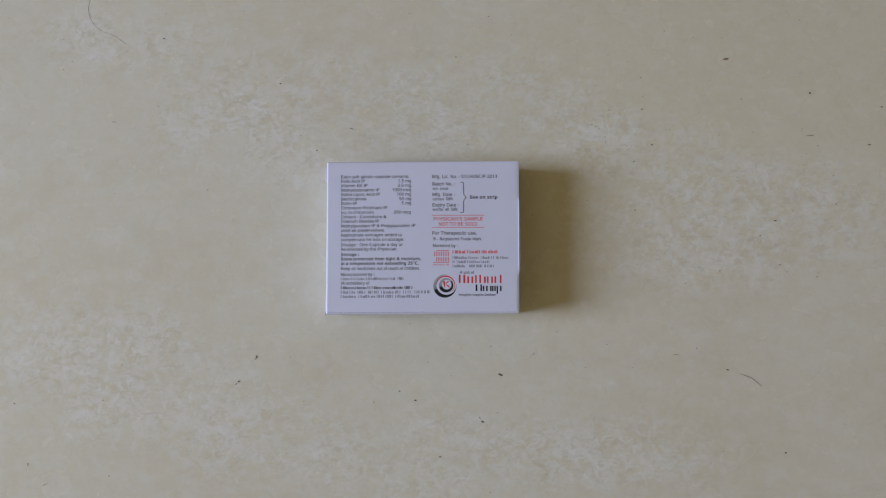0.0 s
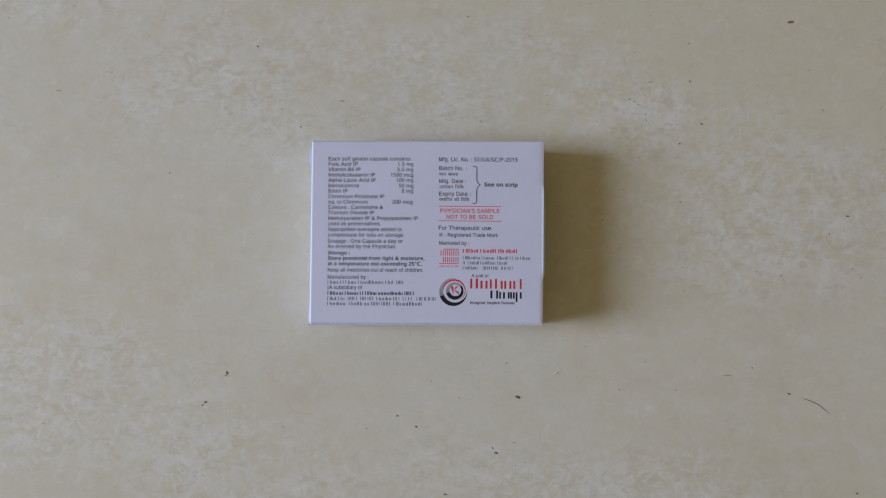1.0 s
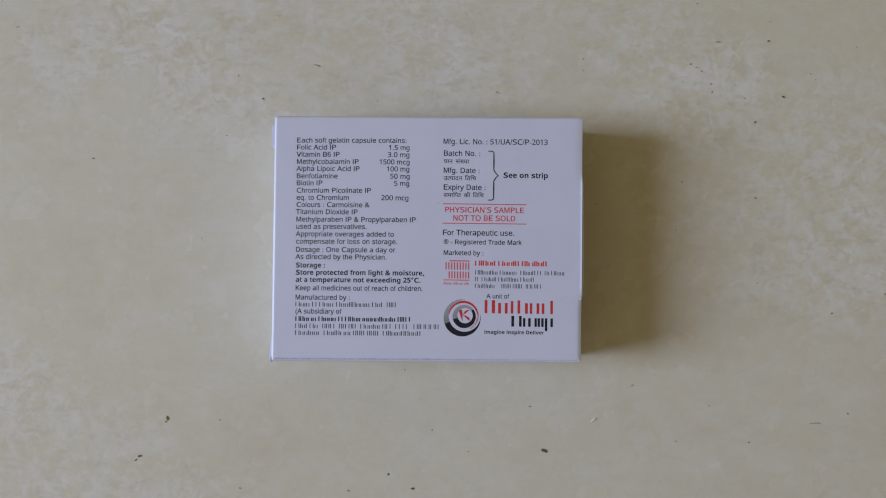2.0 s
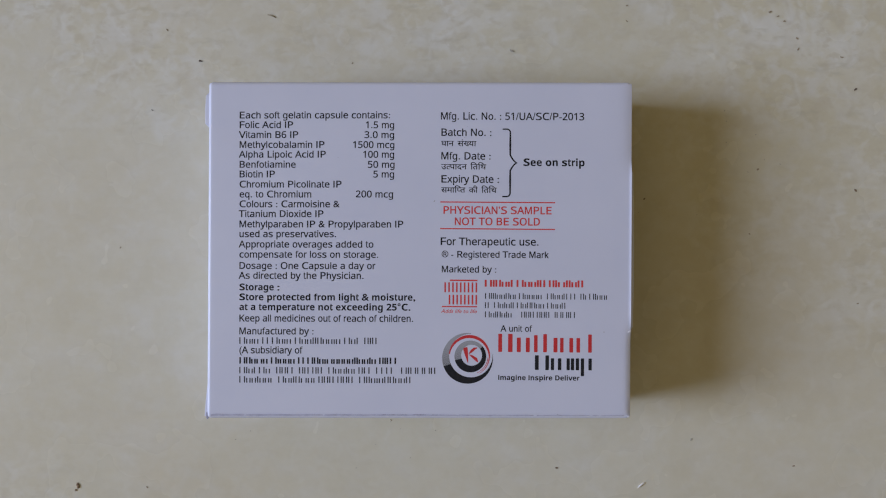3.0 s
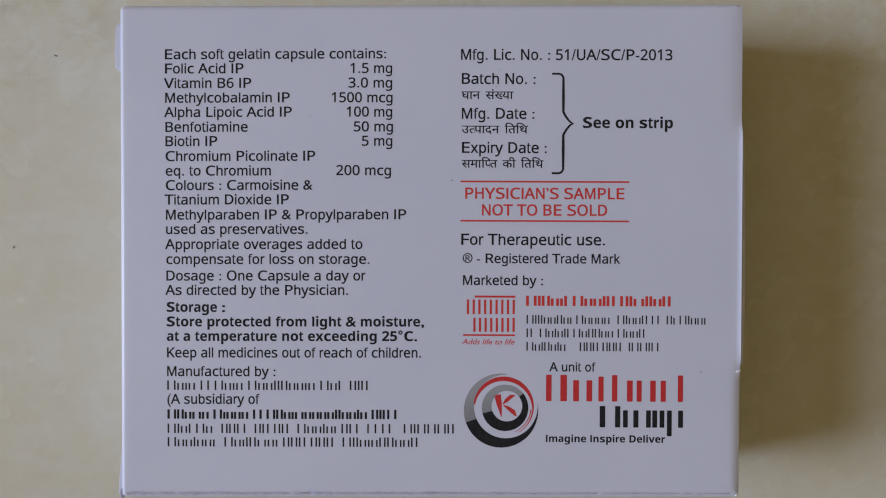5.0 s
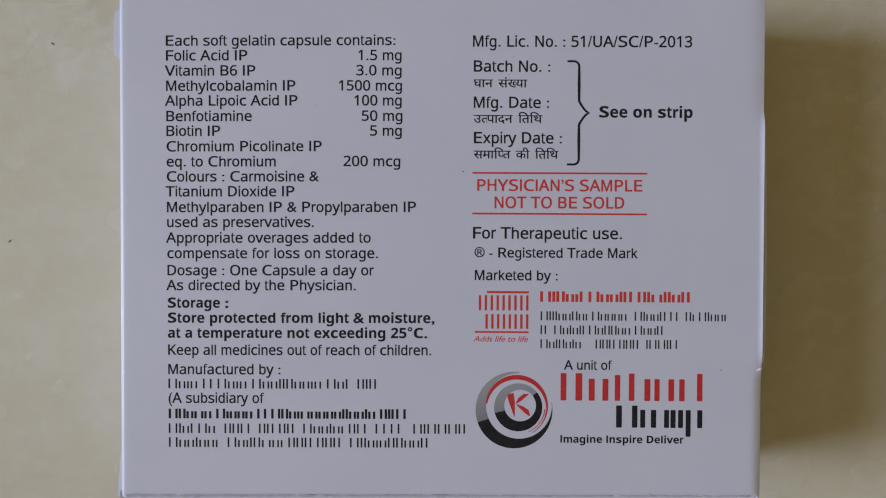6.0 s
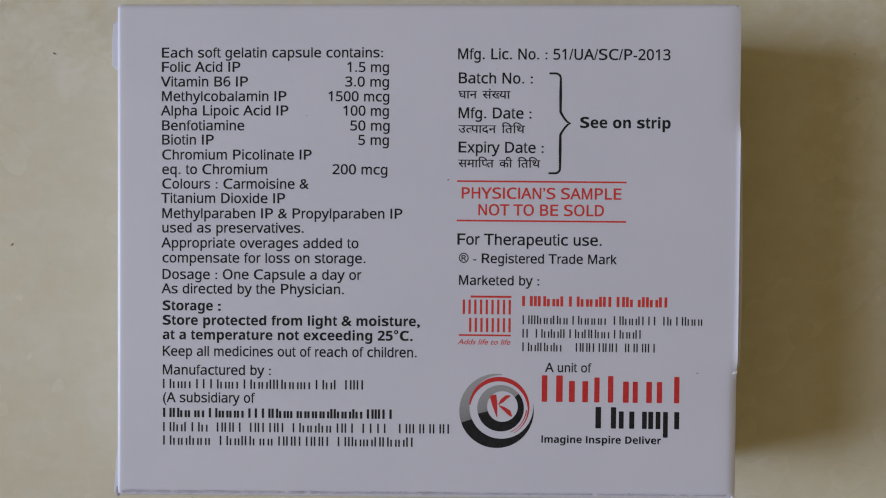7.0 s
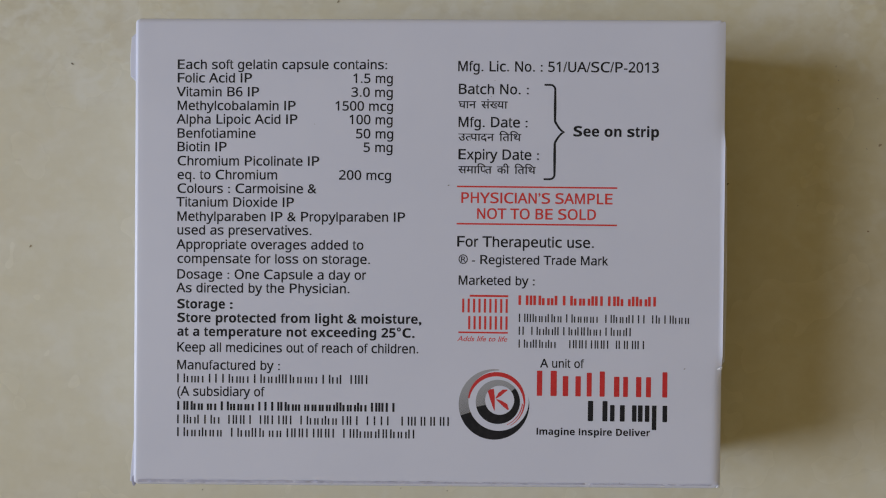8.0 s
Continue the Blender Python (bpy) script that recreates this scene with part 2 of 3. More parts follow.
def build_carton():
    box = new("medicine_box")
    tagged(box, "white printed cardboard medicine carton lying on the tiled floor", "medicine box")
    # top panel: a curved sheet with rounded folds on all sides
    bm = bmesh.new()
    us, vs = steps(95), steps(75)
    grid = [[bm.verts.new((*rounded(u, v), top_height(u, v))) for u in us] for v in vs]
    under = [[bm.verts.new((*rounded(u, v), min(p.co.z, HIGH) - 0.4 * MM - (0 if 0 < i < len(us) - 1 and 0 < j < len(vs) - 1 else 0.1 * MM)))
              for i, (u, p) in enumerate(zip(us, line))] for j, (v, line) in enumerate(zip(vs, grid))]
    for rows, flip in ((grid, False), (under, True)):
        for a, b in zip(rows, rows[1:]):
            for k in range(len(us) - 1):
                quad = (a[k], a[k + 1], b[k + 1], b[k])
                bm.faces.new(quad[::-1] if flip else quad).smooth = not flip
    ring = lambda g: [*g[0], *(line[-1] for line in g[1:]), *reversed(g[-1][:-1]), *(line[0] for line in reversed(g[1:-1]))]
    a, b = ring(grid), ring(under)
    for k in range(len(a)):
        bm.faces.new((a[k], b[k], b[(k + 1) % len(b)], a[(k + 1) % len(a)]))
    top = part("top_panel", bm, CARD, box)

    def side(name, p, q, lean=0.0, z1=HIGH - 1.2 * MM):
        """An upright panel between two places of the outline, a sheet 0.4 mm thick that bows outwards a little."""
        bm = bmesh.new()
        p, q = Vector((*outline(*p), 0)), Vector((*outline(*q), 0))
        along = (q - p).normalized()
        out = Vector((along.y, -along.x, 0))
        rows = []
        for inset in (0.02, 0.42):
            line = []
            for i in range(15):
                s = i / 14
                for k in range(5):
                    h = k / 4
                    bow = (0.35 * math.sin(math.pi * s) * math.sin(math.pi * h) + lean * (1 - h) - inset) * MM
                    v = p.lerp(q, 0.008 + 0.984 * s) + out * bow
                    line.append(bm.verts.new((v.x, v.y, z1 * h)))
            rows.append(line)
        for n, line in enumerate(rows):
            for i in range(14):
                for k in range(4):
                    f = [line[i * 5 + k], line[i * 5 + 5 + k], line[i * 5 + 6 + k], line[i * 5 + 1 + k]]
                    bm.faces.new(f if n == 0 else f[::-1]).smooth = True
        edge = [i * 5 for i in range(15)] + [70 + k for k in range(1, 5)] + [i * 5 + 4 for i in reversed(range(14))] + [k for k in (3, 2, 1)]
        for i, k in zip(edge, edge[1:] + edge[:1]):
            bm.faces.new((rows[0][k], rows[0][i], rows[1][i], rows[1][k]))
        return part(name, bm, CARD, box)

    side("long_side_panel", (0, 0), (1, 0), 0.25)
    side("long_side_panel", (1, 1), (0, 1))
    side("end_panel", (1, 0), (1, 1), z1=HIGH - 0.8 * MM)
    side("end_panel", (0, 1), (0, 0))
    bm = bmesh.new()
    base = [bm.verts.new((*outline(u, v), 0.0)) for u, v in ((0.005, 0.006), (0.995, 0.006), (0.995, 0.994), (0.005, 0.994))]
    lid = [bm.verts.new((p.co.x, p.co.y, 0.4 * MM)) for p in base]
    bm.faces.new(base[::-1])
    bm.faces.new(lid)
    for k in range(4):
        bm.faces.new((base[k], base[(k + 1) % 4], lid[(k + 1) % 4], lid[k]))
    part("bottom_panel", bm, CARD, box)

    def tab(name, places, top_z, low_z, material, label, thick=0.42):
        """A flap's edge: an upright sheet along places (x, y in mm) that stands a little proud of the end."""
        bm = bmesh.new()
        out = -1 if places[0][0] < 0 else 1
        loops = []
        for n, (x, y) in enumerate(places):
            ease = 0.35 if n in (0, len(places) - 1) else 0.0
            loops.append([bm.verts.new((px * MM, y * MM, z * MM)) for px, z in
                          ((x - out * thick, low_z), (x, low_z), (x, top_z - 0.25 - ease), (x - out * 0.12, top_z - 0.06 - ease), (x - out * thick, top_z - ease))])
        for a, b in zip(loops, loops[1:]):
            for k in range(5):
                f = (a[k], a[(k + 1) % 5], b[(k + 1) % 5], b[k])
                bm.faces.new(f if out < 0 else f[::-1])
        bm.faces.new(loops[0] if out > 0 else loops[0][::-1])
        bm.faces.new(loops[-1][::-1] if out > 0 else loops[-1])
        bmesh.ops.recalc_face_normals(bm, faces=bm.faces)
        return part(name, bm, material, box, label)

    tab("tuck_flap", [(47.85, 18.4), (48.2, 17.6), (48.35, 9), (48.42, 0), (48.4, -9), (48.2, -17.0), (47.85, -17.8)], 21.5, 1.0, CARD, "white tuck flap with a bright cut edge", 0.7)
    tab("dust_flap", [(-48.5, 35.6), (-49.1, 34.8), (-49.3, 31.5), (-49.2, 28.4), (-48.45, 27.6)], 21.0, 1.0, CARD, "white flap edge standing proud", 1.3)
    tab("dust_flap", [(-47.95, -30.0), (-48.1, -32.5), (-48.35, -35.5), (-48.65, -38.2)], 20.9, 1.0, CARD, "white flap corner bent outwards", 1.6)
    return box, top


carton, top_panel = build_carton()
INK = 0.014 * MM


def panel_height(x, y):
    """The printed sheet's height at a place in mm."""
    u, v = (x + 47.75) / 95.0, (y + 37.5) / 75.0
    u, v = min(max(u, 0.02), 0.98), min(max(v, 0.03), 0.98)
    return top_height(u, v) + INK


def lay(bm):
    """Lays flat print, given in mm, on the curved panel."""
    for p in bm.verts:
        p.co = (p.co.x * MM, p.co.y * MM, panel_height(p.co.x, p.co.y) + p.co.z * MM)
    return bm


def outlines(body):
    """A mesh of the characters in the built-in font, and how far they reach to the right."""
    curve = bpy.data.curves.new("letters", "FONT")
    curve.body, curve.size, curve.resolution_u = body, 1, 3
    ob = new("letters", curve)
    me = bpy.data.meshes.new_from_object(ob.evaluated_get(bpy.context.evaluated_depsgraph_get()))
    bpy.data.objects.remove(ob)
    bpy.data.curves.remove(curve)
    return me, max(p.co.x for p in me.vertices)


def glyphs(text, weight=0.0):
    """A flat bmesh of the text in the built-in font, one unit high, standing on y = 0. weight: how far ink spreads over the outline."""
    me, _ = outlines(text)
    bm = bmesh.new()
    bm.from_mesh(me)
    bpy.data.meshes.remove(me)
    bmesh.ops.remove_doubles(bm, verts=bm.verts, dist=1e-5)
    if weight:
        moves = {}
        for e in bm.edges:
            if len(e.link_faces) == 1:
                a, b = e.verts
                way = (b.co - a.co).normalized()
                out = Vector((way.y, -way.x, 0))
                if out.dot(e.link_faces[0].calc_center_median() - a.co) > 0:
                    out = -out
                for v in e.verts:
                    moves.setdefault(v, []).append(out)
        for v, outs in moves.items():
            mean = sum(outs, Vector((0, 0, 0)))
            if mean.length > 0.3:
                mean.normalize()
                v.co += mean * weight / max(0.6, mean.dot(outs[0]))
    return bm


# letter widths of the carton's grotesque type, in thousandths of its size
PLAIN_WIDTHS = {222: "ijl\u2019", 278: "ftI ,.:/", 333: "r()-", 400: "\u00b0", 500: "ckJsvxyz", 556: "abdeghnopquL0123456789", 611: "FTZ", 667: "ABEKPSVXY&", 722: "wCDHNRU",
                737: "\u00ae", 778: "GOQ", 833: "mM", 944: "W"}
HEAVY_WIDTHS = {278: "ijlI ,./\u2019", 333: "ft:()-", 389: "r", 400: "\u00b0", 500: "z", 556: "aceksvxyJ0123456789", 611: "bdghnopquFLTZ", 667: "EPSVXY", 722: "ABCDHKNRU&", 778: "wGOQ",
                833: "M", 889: "m", 944: "W"}
CAP, XHEIGHT = 0.714, 0.536
SHAPES = {}


def shape(char, heavy):
    """One letter: its points and faces, fitted to its width in the carton's type, and that width."""
    if (char, heavy) not in SHAPES:
        width = next(w for w, chars in (HEAVY_WIDTHS if heavy else PLAIN_WIDTHS).items() if char in chars) / 1000
        drawn, size, weight = char, CAP / 0.682, 0.018 if heavy else 0.0 if char in ".:,-" else 0.008
        source = "l" if char == "I" else char
        if source.isascii() and source.isalnum():       # the font's upright sans-serif forms, plain or heavy
            first, start = ("A", 0x1D5A0) if source.isupper() else ("a", 0x1D5BA) if source.islower() else ("0", 0x1D7E2)
            drawn, size = chr(start + ord(source) - ord(first) + (10 if source.isdigit() else 52) * heavy), 1.0
            weight = 0.008 if heavy else 0.016
        bm = glyphs(drawn, weight)
        both, reach = outlines(drawn + "H")
        mark, alone = outlines("H")
        room = (reach - alone) * size
        bm.verts.index_update()
        points = []
        for p in bm.verts:
            x, y = p.co.x * size * width / room, p.co.y * size
            if y > XHEIGHT and char in "bdfhklI":       # ascenders end at the height of the capitals
                y = XHEIGHT + (y - XHEIGHT) * (CAP - XHEIGHT) / (0.76 - XHEIGHT)
            points.append((x, y))
        SHAPES[char, heavy] = points, [tuple(v.index for v in f.verts) for f in bm.faces], width
        bm.free()
        bpy.data.meshes.remove(both)
        bpy.data.meshes.remove(mark)
    return SHAPES[char, heavy]


def fitted(bm, x0, x1, y, cap, turn=0.0, slant=0.0, unit=0.682):
    """Scales a flat text to run from x0 to x1 on the baseline y (mm), cap mm high, turned by some degrees about its start."""
    low, high = min(p.co.x for p in bm.verts), max(p.co.x for p in bm.verts)
    wide, tall = (x1 - x0) / (high - low), cap / unit
    c, s = math.cos(radians(turn)), math.sin(radians(turn))
    for p in bm.verts:
        dx, dy = (p.co.x - low) * wide + slant * p.co.y * tall, p.co.y * tall
        p.co = (x0 + dx * c - dy * s, y + dx * s + dy * c, p.co.z)
    return bm


def printed(text, x0, x1, y, cap, ink=None, heavy=False, turn=0.0, label=""):
    """A line of print from x0 to x1 on the baseline y (mm), each word a part of its own."""
    pen, letters = 0.0, []
    for char in text:
        if char == " ":
            letters.append(None)
            pen += 0.278
            continue
        points, faces, width = shape(char, heavy)
        letters.append((pen, points, faces))
        pen += width
    places = [at + p[0] for at, points, _ in filter(None, letters) for p in points]
    low, wide, tall = min(places), (x1 - x0) / (max(places) - min(places)), cap / CAP
    c, s = math.cos(radians(turn)), math.sin(radians(turn))
    words, k = [], 0
    for word in text.split(" "):
        words.append((word, letters[k:k + len(word)]))
        k += len(word) + 1
    for k, (word, run) in enumerate(words):
        if word in (":", "-"):                          # a loose mark belongs to the word before it
            continue
        if k + 1 < len(words) and words[k + 1][0] in (":", "-"):
            run = run + words[k + 1][1]
        bm = bmesh.new()
        for at, points, faces in run:
            verts = []
            for px, py in points:
                dx, dy = (at + px - low) * wide, py * tall
                verts.append(bm.verts.new((x0 + dx * c - dy * s, y + dx * s + dy * c, 0)))
            for f in faces:
                bm.faces.new([verts[q] for q in f])
        part("printed_word", lay(bm), ink or BLACK, top_panel, label)


# left column of small black print
LEAN = 0.0109                       # the column's left edge leans by this much
LEFT_TURN = 0.32
LEFT = [("Each soft gelatin capsule contains:", 34.2, 29.44), ("Folic Acid IP", 12.17, 27.24), ("Vitamin B6 IP", 13.35, 24.98),
        ("Methylcobalamin IP", 19.3, 22.73), ("Alpha Lipoic Acid IP", 19.6, 20.52), ("Benfotiamine", 12.77, 18.23), ("Biotin IP", 8.05, 16.03),
        ("Chromium Picolinate IP", 23.17, 13.73), ("eq. to Chromium", 16.3, 11.48), ("Colours : Carmoisine &", 22.73, 9.25),
        ("Titanium Dioxide IP", 19.07, 7.03), ("Methylparaben IP & Propylparaben IP", 37.12, 4.7), ("used as preservatives.", 21.94, 2.48),
        ("Appropriate overages added to", 30.36, 0.15), ("compensate for loss on storage.", 31.45, -2.15), ("Dosage : One Capsule a day or", 30.8, -4.7),
        ("As directed by the Physician.", 28.12, -6.92), ("Keep all medicines out of reach of children.", 39.27, -16.56),
        ("Manufactured by :", 16.8, -19.45), ("(A subsidiary of", 14.33, -23.73)]
for text, wide, y in LEFT:
    x = -40.73 - LEAN * y
    printed(text, x - (0.2 if text[0] in "AVT" else 0.0), x + wide, y, 1.50, turn=LEFT_TURN)
for text, wide, y in (("Storage :", 9.1, -9.54), ("Store protected from light & moisture,", 39.77, -11.78), ("at a temperature not exceeding 25\u00b0C.", 38.67, -14.02)):
    x = -40.73 - LEAN * y
    printed(text, x, x + wide, y, 1.50, heavy=True, turn=LEFT_TURN)
for text, x0, x1, y in (("1.5 mg", -12.38, -5.94, 27.37), ("3.0 mg", -12.66, -5.92, 25.12), ("1500 mcg", -15.24, -5.85, 22.86), ("100 mg", -12.93, -5.89, 20.66),
                        ("50 mg", -11.81, -5.76, 18.38), ("5 mg", -10.55, -5.85, 16.18), ("200 mcg", -14.48, -6.04, 11.65)):
    printed(text, x0, x1, y, 1.50)

# right column
for text, x0, x1, y, cap in (("Mfg. Lic. No. : 51/UA/SC/P-2013", 4.63, 37.0, 29.42, 1.62), ("Batch No. :", 4.77, 16.1, 25.72, 1.62), ("Mfg. Date :", 4.79, 15.95, 20.37, 1.62),
                             ("Expiry Date :", 4.83, 17.85, 15.13, 1.62), ("For Therapeutic use.", 4.78, 26.84, 1.03, 1.66),
                             ("\u00ae - Registered Trade Mark", 5.02, 29.16, -1.76, 1.42), ("Marketed by :", 5.09, 17.36, -5.13, 1.45), ("A unit of", 18.36, 25.49, -18.33, 1.36)):
    printed(text, x0, x1, y, cap)
printed("See on strip", 23.34, 37.12, 19.0, 1.66, heavy=True)
printed("Imagine Inspire Deliver", 17.93, 36.16, -29.2, 1.10, heavy=True)
printed("PHYSICIAN\u2019S SAMPLE", 5.37, 29.75, 8.1, 1.66, RED, label="red printed notice")
printed("NOT TO BE SOLD", 7.95, 27.11, 5.55, 1.66, RED, label="red printed notice")


def bars(bm, rows):
    """Flat rectangles x0, x1, y0, y1 in mm."""
    for x0, x1, y0, y1 in rows:
        n = max(1, round((x1 - x0) / 4))
        xs = [x0 + (x1 - x0) * k / n for k in range(n + 1)]
        low, high = [bm.verts.new((x, y0, 0)) for x in xs], [bm.verts.new((x, y1, 0)) for x in xs]
        for k in range(n):
            bm.faces.new((low[k], low[k + 1], high[k + 1], high[k]))
    return bm


for y in (10.72, 4.70):
    part("printed_rule", lay(bars(bmesh.new(), [(4.65, 30.5, y - 0.13, y + 0.13)])), RED, top_panel, "thin red printed line")


def half_form(text):
    """A letter of the Hindi line without its upright, as it is joined to the next one."""
    bm = glyphs(text, 0.012)
    high = max(p.co.x for p in bm.verts)
    bmesh.ops.bisect_plane(bm, geom=[*bm.verts, *bm.edges, *bm.faces], plane_co=(high * 0.69, 0, 0), plane_no=(1, 0, 0), clear_outer=True)
    return bm


def hindi(runs, x0, x1, y, cap):
    """Runs of Hindi letters in drawing order; a run that begins with - is a half form."""
    whole, at = bmesh.new(), 0.0
    for run in runs:
        if run == " ":
            at += 0.42
            continue
        bm = half_form(run[1:]) if run[0] == "-" else glyphs(run, 0.012)
        high = max(p.co.x for p in bm.verts)
        for p in bm.verts:
            p.co.x += at
        at += (0.27 if run == "\u093f" else high) - 0.01
        me = bpy.data.meshes.new("run")
        bm.to_mesh(me)
        bm.free()
        whole.from_mesh(me)
        bpy.data.meshes.remove(me)
    part("printed_line", lay(fitted(whole, x0, x1, y, cap, unit=0.622)), BLACK, top_panel)


TITHI = ["\u093f", "\u0924", "\u093f", "\u0925"]
hindi(["\u0918\u093e\u0928", " ", "\u0938\u0902", "-\u0916", "\u092f\u093e"], 4.73, 12.69, 23.40, 1.12)
hindi(["\u0909", "-\u0924", "\u092a\u093e\u0926\u0928", " ", *TITHI], 4.76, 14.94, 18.14, 1.12)
hindi(["\u0938\u092e\u093e", "\u093f", "-\u092a", "\u0924", " ", "\u0915\u0940", " ", *TITHI], 4.80, 17.34, 12.87, 1.12)


def stroke(points, widths):
    """A flat ribbon along points with half-widths, in mm."""
    bm = bmesh.new()
    pts = [Vector((*p, 0)) for p in points]
    pairs = []
    for k, p in enumerate(pts):
        way = (pts[min(k + 1, len(pts) - 1)] - pts[max(k - 1, 0)]).normalized()
        n = Vector((-way.y, way.x, 0)) * widths[k]
        pairs.append((bm.verts.new(p - n), bm.verts.new(p + n)))
    for (a, b), (c, d) in zip(pairs, pairs[1:]):
        bm.faces.new((a, c, d, b))
    return bm


def build_brace():
    """A right curly brace from y = 27.3 down to 12.0."""
    pts, wid = [], []
    for k in range(97):
        s = k / 96 * 2 - 1                      # 1 at the top
        a = abs(s)
        if a > 0.86:                            # end hooks: a tight bend, then a short straight
            f = (a - 0.86) / 0.14
            if f < 0.6:
                x, y = 19.6 + 0.75 * math.cos(f / 0.6 * math.pi / 2), 6.88 + 0.75 * math.sin(f / 0.6 * math.pi / 2)
            else:
                x, y = 19.6 - (f - 0.6) / 0.4, 7.63
        elif a > 0.22:
            x, y = 20.35, a * 8.0
        else:
            f = a / 0.22
            x, y = 21.85 - 1.5 * f ** 0.62, a * 8.0
        pts.append((x, 19.66 + math.copysign(y, s)))
        wid.append(0.15 + 0.07 * (1 - abs(a - 0.5) * 2))
    part("printed_brace", lay(stroke(pts, wid)), BLACK, top_panel, "black printed curly brace")


build_brace()


def barred(pattern, x0, x1, y, cap, ink=None, turn=0.0, heavy=False):
    """A line of plain upright bars in place of words, each bar a part. i, n, m: narrow, middling and wide characters, tall ones as capitals; a point leaves a gap."""
    stem, room = 0.17 if heavy else 0.115, dict(i=0.25, n=0.556, m=0.72)
    pen, whole = 0.0, []
    for char in pattern:
        kind = char.lower()
        wide = room.get(kind, 0.278)
        for share in dict(i=(0.5,), n=(0.2, 0.8), m=(0.17, 0.83)).get(kind, ()):
            whole.append((pen + wide * share - stem / 2, pen + wide * share + stem / 2, 1.0 if char.isupper() else 0.74))
        pen += wide
    low, scale = whole[0][0], (x1 - x0) / (whole[-1][1] - whole[0][0])
    c, s = math.cos(radians(turn)), math.sin(radians(turn))
    for a, b, high in whole:
        bm = bars(bmesh.new(), [(x0 + (a - low) * scale, x0 + (b - low) * scale, 0, cap * high)])
        for p in bm.verts:
            dx, dy = p.co.x - x0, p.co.y
            p.co = (x0 + dx * c - dy * s, y + dx * s + dy * c, 0)
        part("printed_bar", lay(bm), ink or BLACK, top_panel)


for pattern, wide, y, heavy in (("Mnin M Mnin MnnIINnnin MnI. NIN", 31.0, -21.59, False), ("MNnmn Minnn M MNnimnnnnIInnIn NIN.I", 35.4, -26.06, True),
                                ("MInI Mn. NNM. NN.NN. MnnIni.NM. I.I.M.. MIMMMN", 44.2, -28.26, False), ("MnnInni. MniINmni.NNN NNN. MIIninNNnnN", 38.6, -30.34, False)):
    x = -40.73 - LEAN * y
    barred(pattern, x, x + wide, y, 1.45, turn=LEFT_TURN, heavy=heavy)
barred("MINniI MnnIN NImIInN", 14.77, 36.89, -8.3, 1.55, RED, heavy=True)
for pattern, x1, y in (("MIIInnNni Mnnnn. MInnN.M. Ni MInni", 42.24, -11.05), ("N. MnInII MnNNnn MnnN", 32.9, -13.12), ("MnINnIn .. NNN NNN. IMMIM", 35.06, -15.2)):
    barred(pattern, 14.87, x1, y, 1.34)


# ---- printed emblems, drawn as plain shapes ----
def build_badge():
    """Red badge: two rules and two rows of plain upright strokes between them."""
    part("printed_badge", lay(bars(bmesh.new(), [(6.9, 13.12, -7.08, -6.76), (5.15, 13.1, -12.97, -12.7)])), RED, top_panel, "red printed badge of plain strokes")
    bm = bmesh.new()
    for y0, y1, x0, x1, count in ((-9.62, -7.38, 5.7, 13.05, 9), (-12.34, -10.18, 6.7, 13.05, 8)):
        for k in range(count):
            x = x0 + (x1 - x0 - 0.34) * k / (count - 1)
            v = [bm.verts.new(p) for p in ((x, y0, 0), (x + 0.34, y0, 0), (x + 0.34, y1, 0), (x, y1, 0))]
            bm.faces.new(v)
    part("printed_pattern", lay(bm), RED, top_panel, "red plain strokes")
    part("printed_slogan", lay(fitted(glyphs("Adds life to life", 0.006), 4.95, 12.95, -14.25, 0.82, slant=0.3)), RED, top_panel, "small slanted red slogan")


build_badge()


def rounded_bar(bm, x0, x1, y0, y1, r):
    """A flat bar with rounded corners, in mm."""
    v = []
    for cx, cy, a0 in ((x1 - r, y1 - r, 0), (x0 + r, y1 - r, 90), (x0 + r, y0 + r, 180), (x1 - r, y0 + r, 270)):
        v += [bm.verts.new((cx + r * math.cos(radians(a0 + k * 22.5)), cy + r * math.sin(radians(a0 + k * 22.5)), 0)) for k in range(5)]
    bm.faces.new(v)
    return bm


def ring_piece(bm, c, r, hole, hr, a0, a1, count=40):
    """Part of a disc with a round hole that may lie off its centre, between two angles in degrees."""
    pairs = []
    for k in range(count + 1):
        a = radians(a0 + (a1 - a0) * k / count)
        way = Vector((math.cos(a), math.sin(a)))
        d = Vector(hole) - Vector(c)
        b = way.dot(d)
        inner = b + math.sqrt(max(0.0, b * b - d.dot(d) + hr * hr))
        if inner >= r - 0.03:
            inner = r - 0.03
        pairs.append([bm.verts.new((c[0] + way.x * q, c[1] + way.y * q, 0)) for q in (inner, r)])
    for (a, b), (c2, d2) in zip(pairs, pairs[1:]):
        bm.faces.new((a, b, d2, c2))
    return bm


def arc_band(c, r, a0, a1, thickness, count=60):
    """A band that runs inwards from radius r, its thickness given along the way from 0 to 1."""
    bm, pairs = bmesh.new(), []
    for k in range(count + 1):
        q = k / count
        a = radians(a0 + (a1 - a0) * q)
        pairs.append([bm.verts.new((c[0] + math.cos(a) * d, c[1] + math.sin(a) * d, 0)) for d in (r - thickness(q), r)])
    for (p, q), (t, u) in zip(pairs, pairs[1:]):
        bm.faces.new((p, t, u, q))
    return bm


